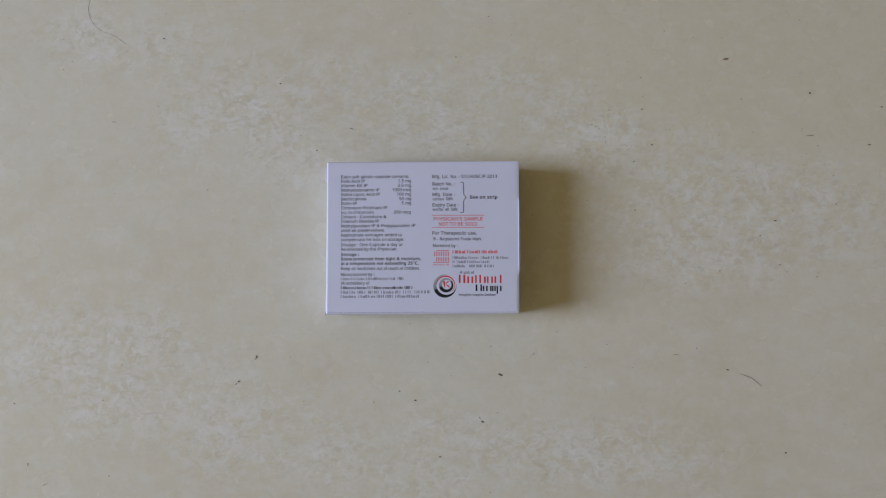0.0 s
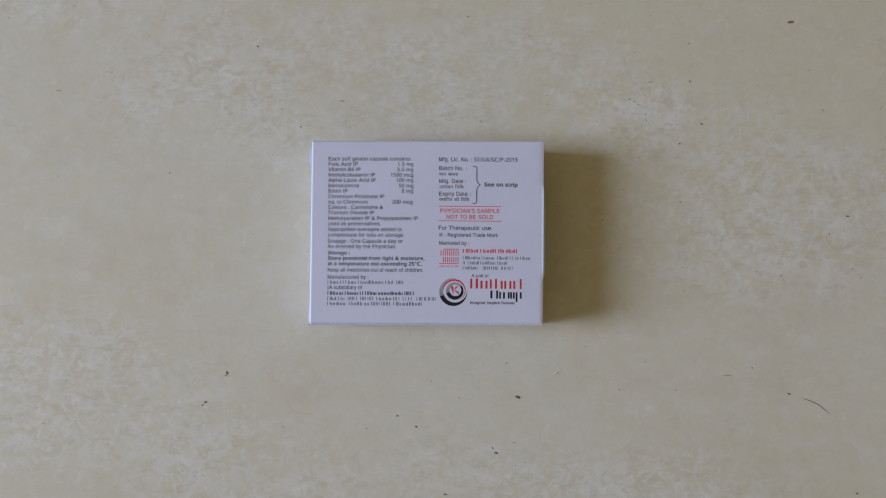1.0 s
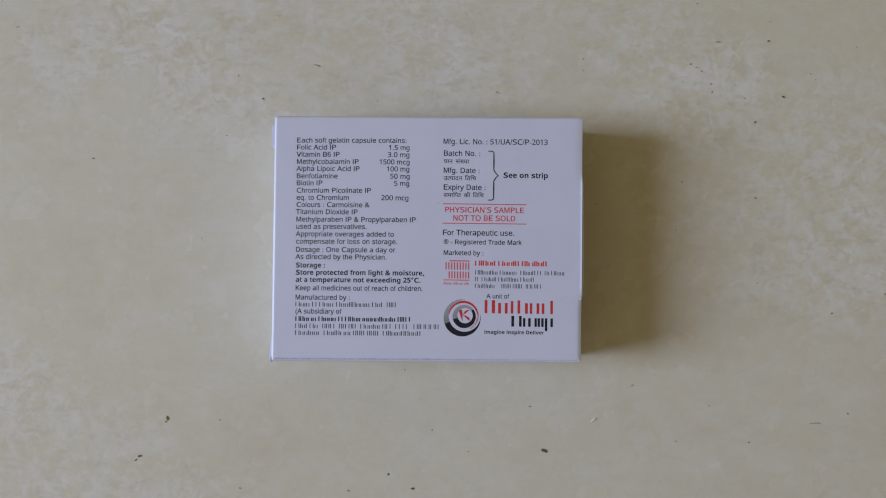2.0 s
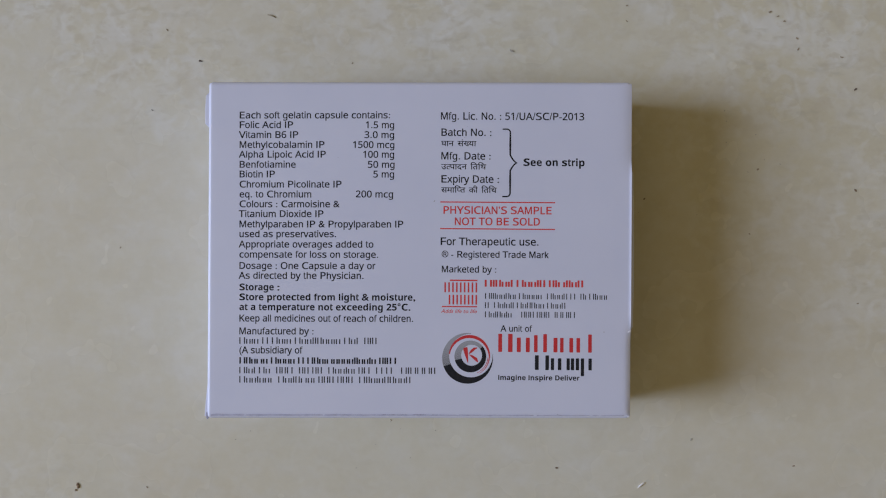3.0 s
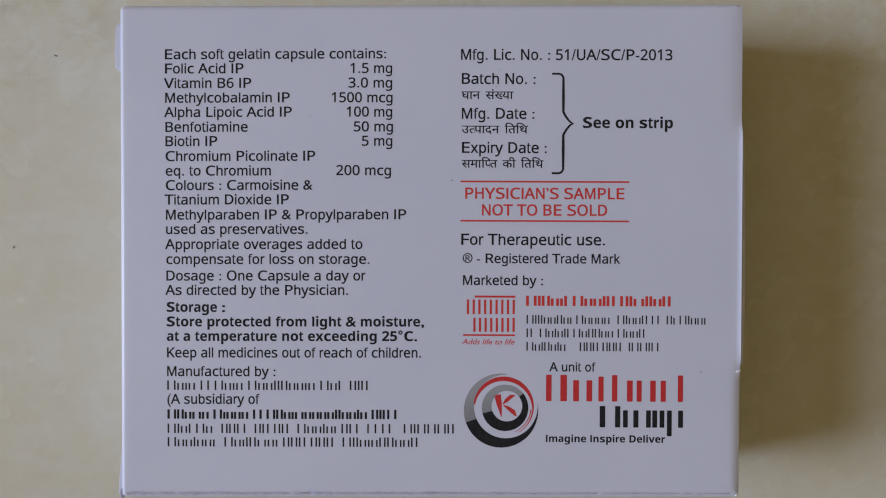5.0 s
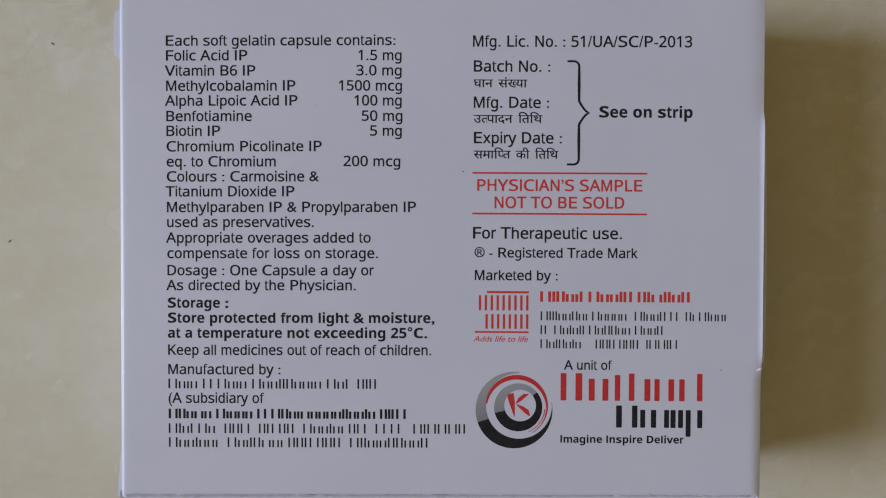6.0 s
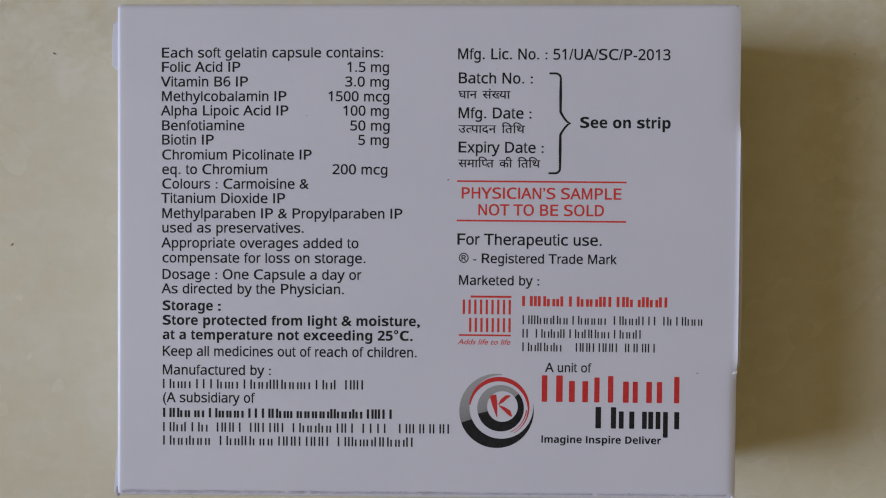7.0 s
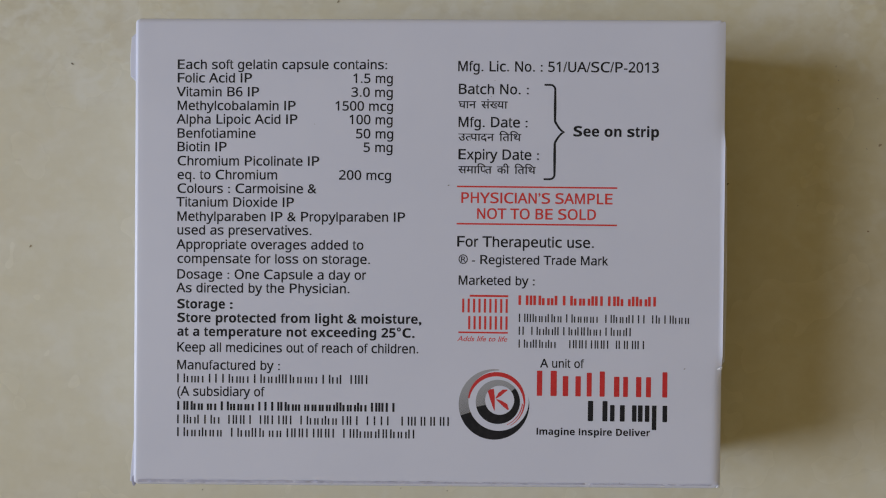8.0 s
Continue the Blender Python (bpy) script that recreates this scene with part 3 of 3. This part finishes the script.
def build_emblem():
    """Round emblem of dark crescents, red arcs and a red mark, beside blocks of red and black."""
    outer, hole = (11.02, -24.42), (11.75, -23.80)
    part("emblem_crescent", lay(ring_piece(bmesh.new(), outer, 5.70, hole, 4.88, 199, 372)), BLACK, top_panel, "black printed crescent")
    part("emblem_crescent", lay(ring_piece(bmesh.new(), outer, 5.70, hole, 4.88, 82, 199)), GREY, top_panel, "grey dotted printed crescent")
    ring, eye = (11.64, -24.0), (11.92, -23.73)
    part("emblem_ring", lay(ring_piece(bmesh.new(), ring, 3.57, eye, 2.35, 194, 399)), BLACK, top_panel, "black printed half ring")
    part("emblem_ring", lay(ring_piece(bmesh.new(), ring, 3.57, eye, 2.35, 39, 194)), GREY, top_panel, "grey dotted printed half ring")
    c = (11.43, -23.80)
    part("emblem_arc", lay(arc_band(c, 4.62, 176, -8, lambda q: 0.16 + 0.54 * math.sin(math.pi * min(1.0, q * 0.95 + 0.03)) ** 0.9)), CRIMSON, top_panel, "red printed arc that swells in its middle")
    part("emblem_arc", lay(arc_band(c, 4.62, -8, -60, lambda q: 0.24 * (1 - 0.7 * q))), CRIMSON, top_panel, "thin red printed arc")
    part("emblem_arc", lay(arc_band(c, 4.28, -6, -66, lambda q: 0.16 * (1 - 0.5 * q))), CRIMSON, top_panel, "thin red printed arc")
    part("emblem_mark", lay(stroke([(10.45, -21.98), (10.72, -23.3), (11.1, -25.4)], [0.52, 0.42, 0.05])), CRIMSON, top_panel, "red printed wedge")
    part("emblem_mark", lay(stroke([(13.15, -22.05), (12.55, -22.25), (11.9, -22.8), (11.3, -23.45)], [0.08, 0.28, 0.30, 0.06])), CRIMSON, top_panel, "red printed stroke")
    part("emblem_mark", lay(stroke([(11.4, -23.6), (12.1, -24.0), (12.9, -24.6), (13.35, -25.25)], [0.06, 0.25, 0.36, 0.10])), CRIMSON, top_panel, "red printed stroke")
    # rows of plain upright red and black blocks
    tall, low = -18.86, -19.68
    for x0, x1, y1 in ((17.9, 18.75, tall), (20.1, 21.1, tall), (22.06, 22.95, low), (24.1, 24.97, low), (25.92, 26.72, -19.1), (28.0, 28.82, tall), (30.3, 31.18, low),
                       (31.78, 32.55, low), (33.85, 34.7, low), (35.45, 36.25, low), (38.08, 38.88, tall)):
        part("printed_block", lay(rounded_bar(bmesh.new(), x0, x1, -22.93, y1, 0.12)), CRIMSON, top_panel, "upright red printed block")
    for x0, x1, y0, y1 in ((26.15, 27.0, -26.9, -23.62), (28.5, 29.3, -26.9, -23.62), (29.72, 30.45, -26.9, -24.25), (31.3, 32.08, -26.9, -24.25), (33.25, 33.98, -26.9, -24.25),
                           (34.2, 34.95, -26.9, -24.25), (35.32, 36.05, -26.9, -24.25), (36.45, 37.18, -28.2, -24.25), (38.15, 38.9, -26.9, -24.25)):
        part("printed_block", lay(rounded_bar(bmesh.new(), x0, x1, y0, y1, 0.1)), BLACK, top_panel, "upright black printed block")


build_emblem()


# ---- wear and painted shade along the carton's near fold ----
def build_wear_and_shade():
    """Dark scuffs and painted crease shade along the worn fold, pale torn fibres below them, and the ends of the flap's
    cut.
    """
    local = random.Random(21)
    dark, pale = bmesh.new(), bmesh.new()

    def fold_place(u, dy):
        x, y = outline(u, dy / 75)
        return Vector((x, y, top_height(u, dy / 75) + 0.05 * MM))

    def dash(bm, u, long, dy, half):
        count = max(3, int(long / 0.25))
        pairs = []
        for k in range(count + 1):
            q = k / count
            w = half * math.sin(math.pi * min(max(q, 0.08), 0.92)) * local.uniform(0.5, 1.3)
            mid = dy + local.uniform(-0.06, 0.06)
            uu = min(0.992, u + q * long / 95)
            pairs.append((bm.verts.new(fold_place(uu, max(0.05, mid - w))), bm.verts.new(fold_place(uu, mid + w))))
        for (a, b), (c, d) in zip(pairs, pairs[1:]):
            bm.faces.new((a, c, d, b))

    # one ragged rubbed band, the fold's shade in its grey, fading to the far end, with small dark marks in it
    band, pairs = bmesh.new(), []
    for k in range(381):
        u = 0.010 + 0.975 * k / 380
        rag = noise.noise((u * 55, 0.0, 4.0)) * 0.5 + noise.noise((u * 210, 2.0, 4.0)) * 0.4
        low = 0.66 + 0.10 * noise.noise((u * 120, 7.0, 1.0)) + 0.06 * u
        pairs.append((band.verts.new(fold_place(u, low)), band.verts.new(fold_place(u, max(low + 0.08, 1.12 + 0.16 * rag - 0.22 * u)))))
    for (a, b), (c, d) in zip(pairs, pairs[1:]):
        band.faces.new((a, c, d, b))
    part("shaded_fold_band", band, RUBBED_AND_SHADED, top_panel, "greyish rubbed band along the worn fold")
    u = 0.012
    while u < 0.62:                                     # a thin dark line painted as the crease's shade, broken here and there
        long = local.uniform(1.5, 5.0)
        dash(dark, u, long, 0.98 + 0.05 * math.sin(u * 30), local.uniform(0.05, 0.09))
        u += (long + local.uniform(0.1, 1.2)) / 95
    for k in range(20):
        u = 0.012 + 0.93 * local.random() ** 1.7
        dash(dark, u, local.uniform(0.25, 1.3) * (1.1 - 0.6 * u), local.uniform(0.70, 1.1), local.uniform(0.04, 0.09))
    for k in range(60):
        dash(pale, local.uniform(0.02, 0.95), local.uniform(0.2, 0.8), local.uniform(0.30, 0.62), local.uniform(0.04, 0.09))
    part("crease_shade_and_scuff", dark, SCUFF_AND_SHADE, top_panel, "short dark scuffs along the worn fold")
    part("torn_fibre", pale, RAW_EDGE, top_panel, "pale torn fibres along the worn fold")
    for n, (x, y, long, wide, turn) in enumerate(((47.35, 18.75, 0.8, 0.4, -25), (47.35, -18.2, 0.7, 0.4, 30), (47.2, -37.2, 0.7, 0.3, 35))):
        ob = part("torn_corner", crumb_mesh(300 + n, 0.3), RAW_EDGE, top_panel, "small white torn bit of card")
        ob.matrix_basis = pose(x * MM, y * MM, HIGH - 0.22 * MM, 0, 0, turn) @ Matrix.Diagonal((long * MM, wide * MM, 0.8 * MM, 1))
    bm = crumb_mesh(310, 0.3)
    ob = part("corner_dent", bm, SCUFF_AND_SHADE, top_panel, "grey rubbed dent at the corner")
    ob.matrix_basis = pose(-47.75 * MM, -37.9 * MM, HIGH - 1.0 * MM, 0, 0, 80) @ Matrix.Diagonal((1.5 * MM, 0.8 * MM, 0.8 * MM, 1))


# ---- small dirt on the floor ----
rng = random.Random(7)


def crumb_mesh(seed, flat=0.45):
    """An irregular crumb, one unit across, resting on z = 0."""
    local = random.Random(seed)
    bm = bmesh.new()
    bmesh.ops.create_icosphere(bm, subdivisions=2, radius=0.5)
    off = Vector((local.uniform(0, 50), local.uniform(0, 50), local.uniform(0, 50)))
    for p in bm.verts:
        p.co *= 1 + 0.75 * noise.noise(p.co * 2.6 + off)
        p.co.z *= flat
    low = min(p.co.z for p in bm.verts)
    for p in bm.verts:
        p.co.z = max(0.0, p.co.z - low - 0.04)
    return bm


build_wear_and_shade()


def speck(name, seed, material, x, y, long, wide, turn, label, category, group):
    ob = part(name, crumb_mesh(seed), material)
    ob.matrix_basis = pose(x * MM, y * MM, 0, 0, 0, turn) @ Matrix.Diagonal((long * MM, wide * MM, min(long, wide) * MM, 1))
    return tagged(ob, label, category, group)


CRUMBS = [(-142.5, 110.7, 1.2), (-78.2, 85.2, 1.2), (-57.9, 48.6, 1.0), (34.1, 121.5, 0.9), (46.5, 111.2, 0.7), (71.3, 105.3, 0.7), (115.1, 70.1, 1.2), (119.9, 50.9, 1.3),
          (110.3, 42.1, 0.9), (233.2, 50.4, 1.5), (203.5, 78.2, 1.2), (240.5, 70.6, 1.2), (-70.2, 35.8, 0.65), (56.5, 13.7, 0.7), (182.9, 10.4, 1.5), (214.7, 19.0, 1.0),
          (-215.0, -85.3, 1.0), (39.2, -69.6, 2.4), (-4.7, -82.8, 1.3), (8.2, -111.4, 1.3), (155.9, -66.7, 1.4), (183.8, -108.3, 1.2)]
for n, (x, y, size) in enumerate(CRUMBS):
    speck("dirt_crumb", n, CRUMB, x, y, size * 0.9, size * rng.uniform(0.36, 0.58), rng.uniform(-40, 40), "dark crumb of dirt lying on the floor tile", "dirt", "crumbs on the floor")
for n, (x, y, long, wide, turn) in enumerate(((160.0, 97.0, 2.7, 1.0, 6), (-87.9, -60.7, 0.7, 1.4, 10), (-88.4, -61.9, 0.5, 0.5, 0), (-97.0, -73.5, 1.1, 0.7, 20), (-98.2, -74.8, 1.2, 0.45, 30),
                                              (30.0, -93.6, 1.5, 0.8, -25), (28.6, -91.6, 1.1, 0.35, -60), (83.3, 4.9, 0.45, 0.26, -20))):
    speck("dirt_crumb", 40 + n, BROWN, x, y, long, wide, turn, "brown crumb of dry soil on the floor tile", "dirt", "brown crumbs on the floor")
DUST_FAR = [(-192.5, 98.2), (-197.0, 93.8), (-66.6, 56.6), (-232.1, 89.7), (-75.5, 88.8), (-63.4, 89.5), (-99.2, 125.7), (-8.7, 123.6), (16.4, 99.2), (-52.9, 77.6),
            (-18.6, 48.2), (51.9, 63.4), (22.4, 51.6), (90.8, 83.0), (43.9, 90.3), (127.8, 113.0), (158.3, 108.8), (143.3, 109.2), (114.9, 87.2), (155.4, 55.9), (115.6, 76.8),
            (-166.4, 25.6), (-77.9, 0.3), (-116.1, 27.4), (213.9, 34.2), (174.8, 2.5), (128.8, 23.1), (85.4, 21.4), (191.9, 15.5), (198.9, 59.0), (199.5, 118.0), (51.9, 59.4)]
DUST_NEAR = [(-179.8, -40.1), (153.3, -15.8), (188.0, -16.4), (184.3, -12.6), (203.9, -17.0), (203.2, -18.9), (110.7, -12.6), (135.5, -22.5), (110.2, 16.2), (-70.1, -61.0),
             (-168.0, -83.6), (-158.8, -65.1), (-163.5, -122.1), (-62.7, -83.7), (37.6, -89.0), (38.4, -98.8), (-13.0, -78.2), (-28.1, -113.9), (13.9, -70.2), (1.7, -63.3),
             (68.5, -47.5), (62.5, -119.8), (12.9, -104.5), (33.8, -128.9), (34.4, -55.0), (140.4, -55.8), (94.4, -53.9), (107.5, -65.8), (83.2, -65.8)]
DUST_FAINT = [(128.0, 112.5), (158.3, 108.7), (95.4, 55.1), (88.5, 61.9), (130.9, 56.9), (129.2, 58.9), (173.1, 57.4), (198.4, 58.1), (200.4, 45.6), (206.5, 50.1), (221.1, 48.3), (214.2, 34.0), (144.9, 68.2), (151.2, 85.2), (231.1, 84.0), (179.9, 86.7), (97.7, 99.9), (107.7, 96.1), (106.8, 50.3), (95.7, 52.3), (90.6, 60.8), (92.2, 59.5), (-197.7, 110.8), (-141.6, 124.6), (-94.3, 100.9), (-229.0, 123.1), (-7.8, -43.3), (1.7, -63.3), (-12.9, -78.3), (-26.2, -83.9), (13.9, -70.3), (42.5, -97.3)]
DUST_BESIDE = [(-43.8, -46.4), (-47.6, -48.6), (-7.9, -43.7), (3.5, -45.8), (-11.7, -49.5), (-5.4, -45.5), (-16.6, -55.5), (-2.8, -52.8), (76.9, 36.4), (77.4, 33.7), (77.4, 28.3), (91.1, 22.8), (82.9, 20.7), (87.1, 23.9), (55.0, 10.2), (69.9, 9.7), (84.9, 30.3)]
for n, (x, y) in enumerate(DUST_FAR + DUST_NEAR + DUST_BESIDE + DUST_FAINT):
    size = rng.uniform(0.35, 0.65) if n < 61 or n >= 78 else rng.uniform(0.2, 0.32)
    speck("dust_speck", 80 + n % 12, rng.choice((BROWN, PALE_DIRT, PALE_DIRT, DUST)) if n < 61 else PALE_DIRT if n >= 78 else DUST, x, y, size * rng.uniform(1, 1.7), size * 0.7, rng.uniform(-60, 60), "tiny dark speck of dust on the floor tile", "dust", "dust specks on the floor")


def dust_smudge(x, y, size, seed):
    """A thin patch of fine grey grains."""
    local = random.Random(seed)
    bm = bmesh.new()
    for k in range(26):
        a, r = local.uniform(0, math.tau), abs(local.gauss(0, 0.4)) * size
        s = local.uniform(0.08, 0.24)
        m = Matrix.Translation((r * math.cos(a), r * math.sin(a) * 0.6, s * 0.12)) @ Matrix.Diagonal((s * 1.5, s, s * 0.3, 1))
        bmesh.ops.create_icosphere(bm, subdivisions=1, radius=0.5, matrix=m)
    bmesh.ops.scale(bm, vec=(MM, MM, MM), verts=bm.verts)
    ob = part("dust_smudge", bm, DUST)
    ob.location = (x * MM, y * MM, 0)
    tagged(ob, "faint grey smudge of fine dust on the floor tile", "dust", "dust smudges on the floor")


for n, (x, y, size) in enumerate(((82.1, 119.1, 3.6), (29.2, 115.4, 2.0), (200.1, 89.1, 2.4), (199.2, 40.3, 3.0), (209.2, 40.0, 2.1), (214.2, -94.0, 4.1), (-162.8, 103.5, 1.8),
                                  (-197.8, 110.7, 2.1), (167.3, 75.0, 2.6), (-144.0, 73.1, 1.5), (152.6, -107.9, 1.8))):
    dust_smudge(x, y, size, n)


def strand(name, points, radius, material, label, category, lift=0.0, taper=True):
    """A thin round strand along points in mm, lying on the floor."""
    bm = bmesh.new()
    pts = [Vector(p) for p in points]
    fine = []
    for k in range(len(pts) - 1):
        p0, p1, p2, p3 = pts[max(k - 1, 0)], pts[k], pts[k + 1], pts[min(k + 2, len(pts) - 1)]
        for s in range(6):
            t = s / 6
            fine.append(0.5 * (2 * p1 + (p2 - p0) * t + (2 * p0 - 5 * p1 + 4 * p2 - p3) * t * t + (3 * p1 - p0 - 3 * p2 + p3) * t ** 3))
    fine.append(pts[-1])
    rings = []
    for k, p in enumerate(fine):
        way = (fine[min(k + 1, len(fine) - 1)] - fine[max(k - 1, 0)]).normalized()
        side = Vector((-way.y, way.x))
        s = k / (len(fine) - 1)
        r = radius * (0.25 + 0.75 * math.sin(math.pi * min(max(s, 0.04), 0.96)) ** 0.6) if taper else radius
        z = r + lift * math.sin(math.pi * s)
        rings.append([bm.verts.new(((p.x + side.x * r * math.cos(a)) * MM, (p.y + side.y * r * math.cos(a)) * MM, (z + r * math.sin(a)) * MM)) for a in (k2 * math.tau / 6 for k2 in range(6))])
    for a, b in zip(rings, rings[1:]):
        for k in range(6):
            bm.faces.new((a[k], a[(k + 1) % 6], b[(k + 1) % 6], b[k])).smooth = True
    bm.faces.new(rings[0][::-1])
    bm.faces.new(rings[-1])
    bmesh.ops.recalc_face_normals(bm, faces=bm.faces)
    return tagged(part(name, bm, material), label, category)


strand("hair", [(-181.5, 143.0), (-183.1, 137.0), (-184.6, 130.0), (-184.5, 126.0), (-182.6, 121.0), (-179.0, 116.8), (-175.5, 114.6), (-170.4, 112.8), (-165.9, 109.8), (-162.6, 107.6)], 0.048, HAIR,
       "single thin dark curved hair lying on the tile", "hair", taper=False)
strand("grass_stalk", [(161.7, -68.6), (165.0, -69.7), (168.5, -71.4), (172.8, -74.9)], 0.14, STRAW, "short dry brown grass stalk lying on the tile", "stalk")
strand("thread_scrap", [(55.0, -59.8), (55.5, -59.3), (56.1, -58.8), (56.8, -58.5)], 0.2, WHITE_THREAD, "short curled white scrap of thread on the tile", "thread")
for x, y, long, turn, thick in ((-168.1, 64.5, 2.3, -4, 0.16), (-39.6, 60.3, 2.3, -20, 0.16), (202.8, 55.4, 4.0, 3, 0.2), (97.8, 69.6, 1.9, 0, 0.13), (-196.7, -126.7, 2.9, 22, 0.12),
                                (129.6, -59.2, 3.6, 2, 0.12), (-206.4, -116.5, 1.9, 95, 0.1)):
    dx, dy = long / 2 * math.cos(radians(turn)), long / 2 * math.sin(radians(turn))
    tagged(strand("fibre", [(x - dx, y - dy), (x, y + 0.12), (x + dx, y + dy)], thick, STRAW, "tiny brown dry fibre lying on the floor tile", "fibre"), group="fibres on the floor")

# ---- specks on the carton ----
for n, (x, y, size) in enumerate(((3.3, 10.9, 0.3), (-18.5, 20.6, 0.14), (41.6, -18.3, 0.25), (10.6, 27.9, 0.16), (10.05, 25.3, 0.18))):
    ob = speck("dust_speck", 120 + n, CRUMB, x, y, size, size * 0.5, 25, "tiny dark speck of dust on the carton's printed face", "dust", "dust specks on the carton")
    ob.location.z = panel_height(x, y) - INK
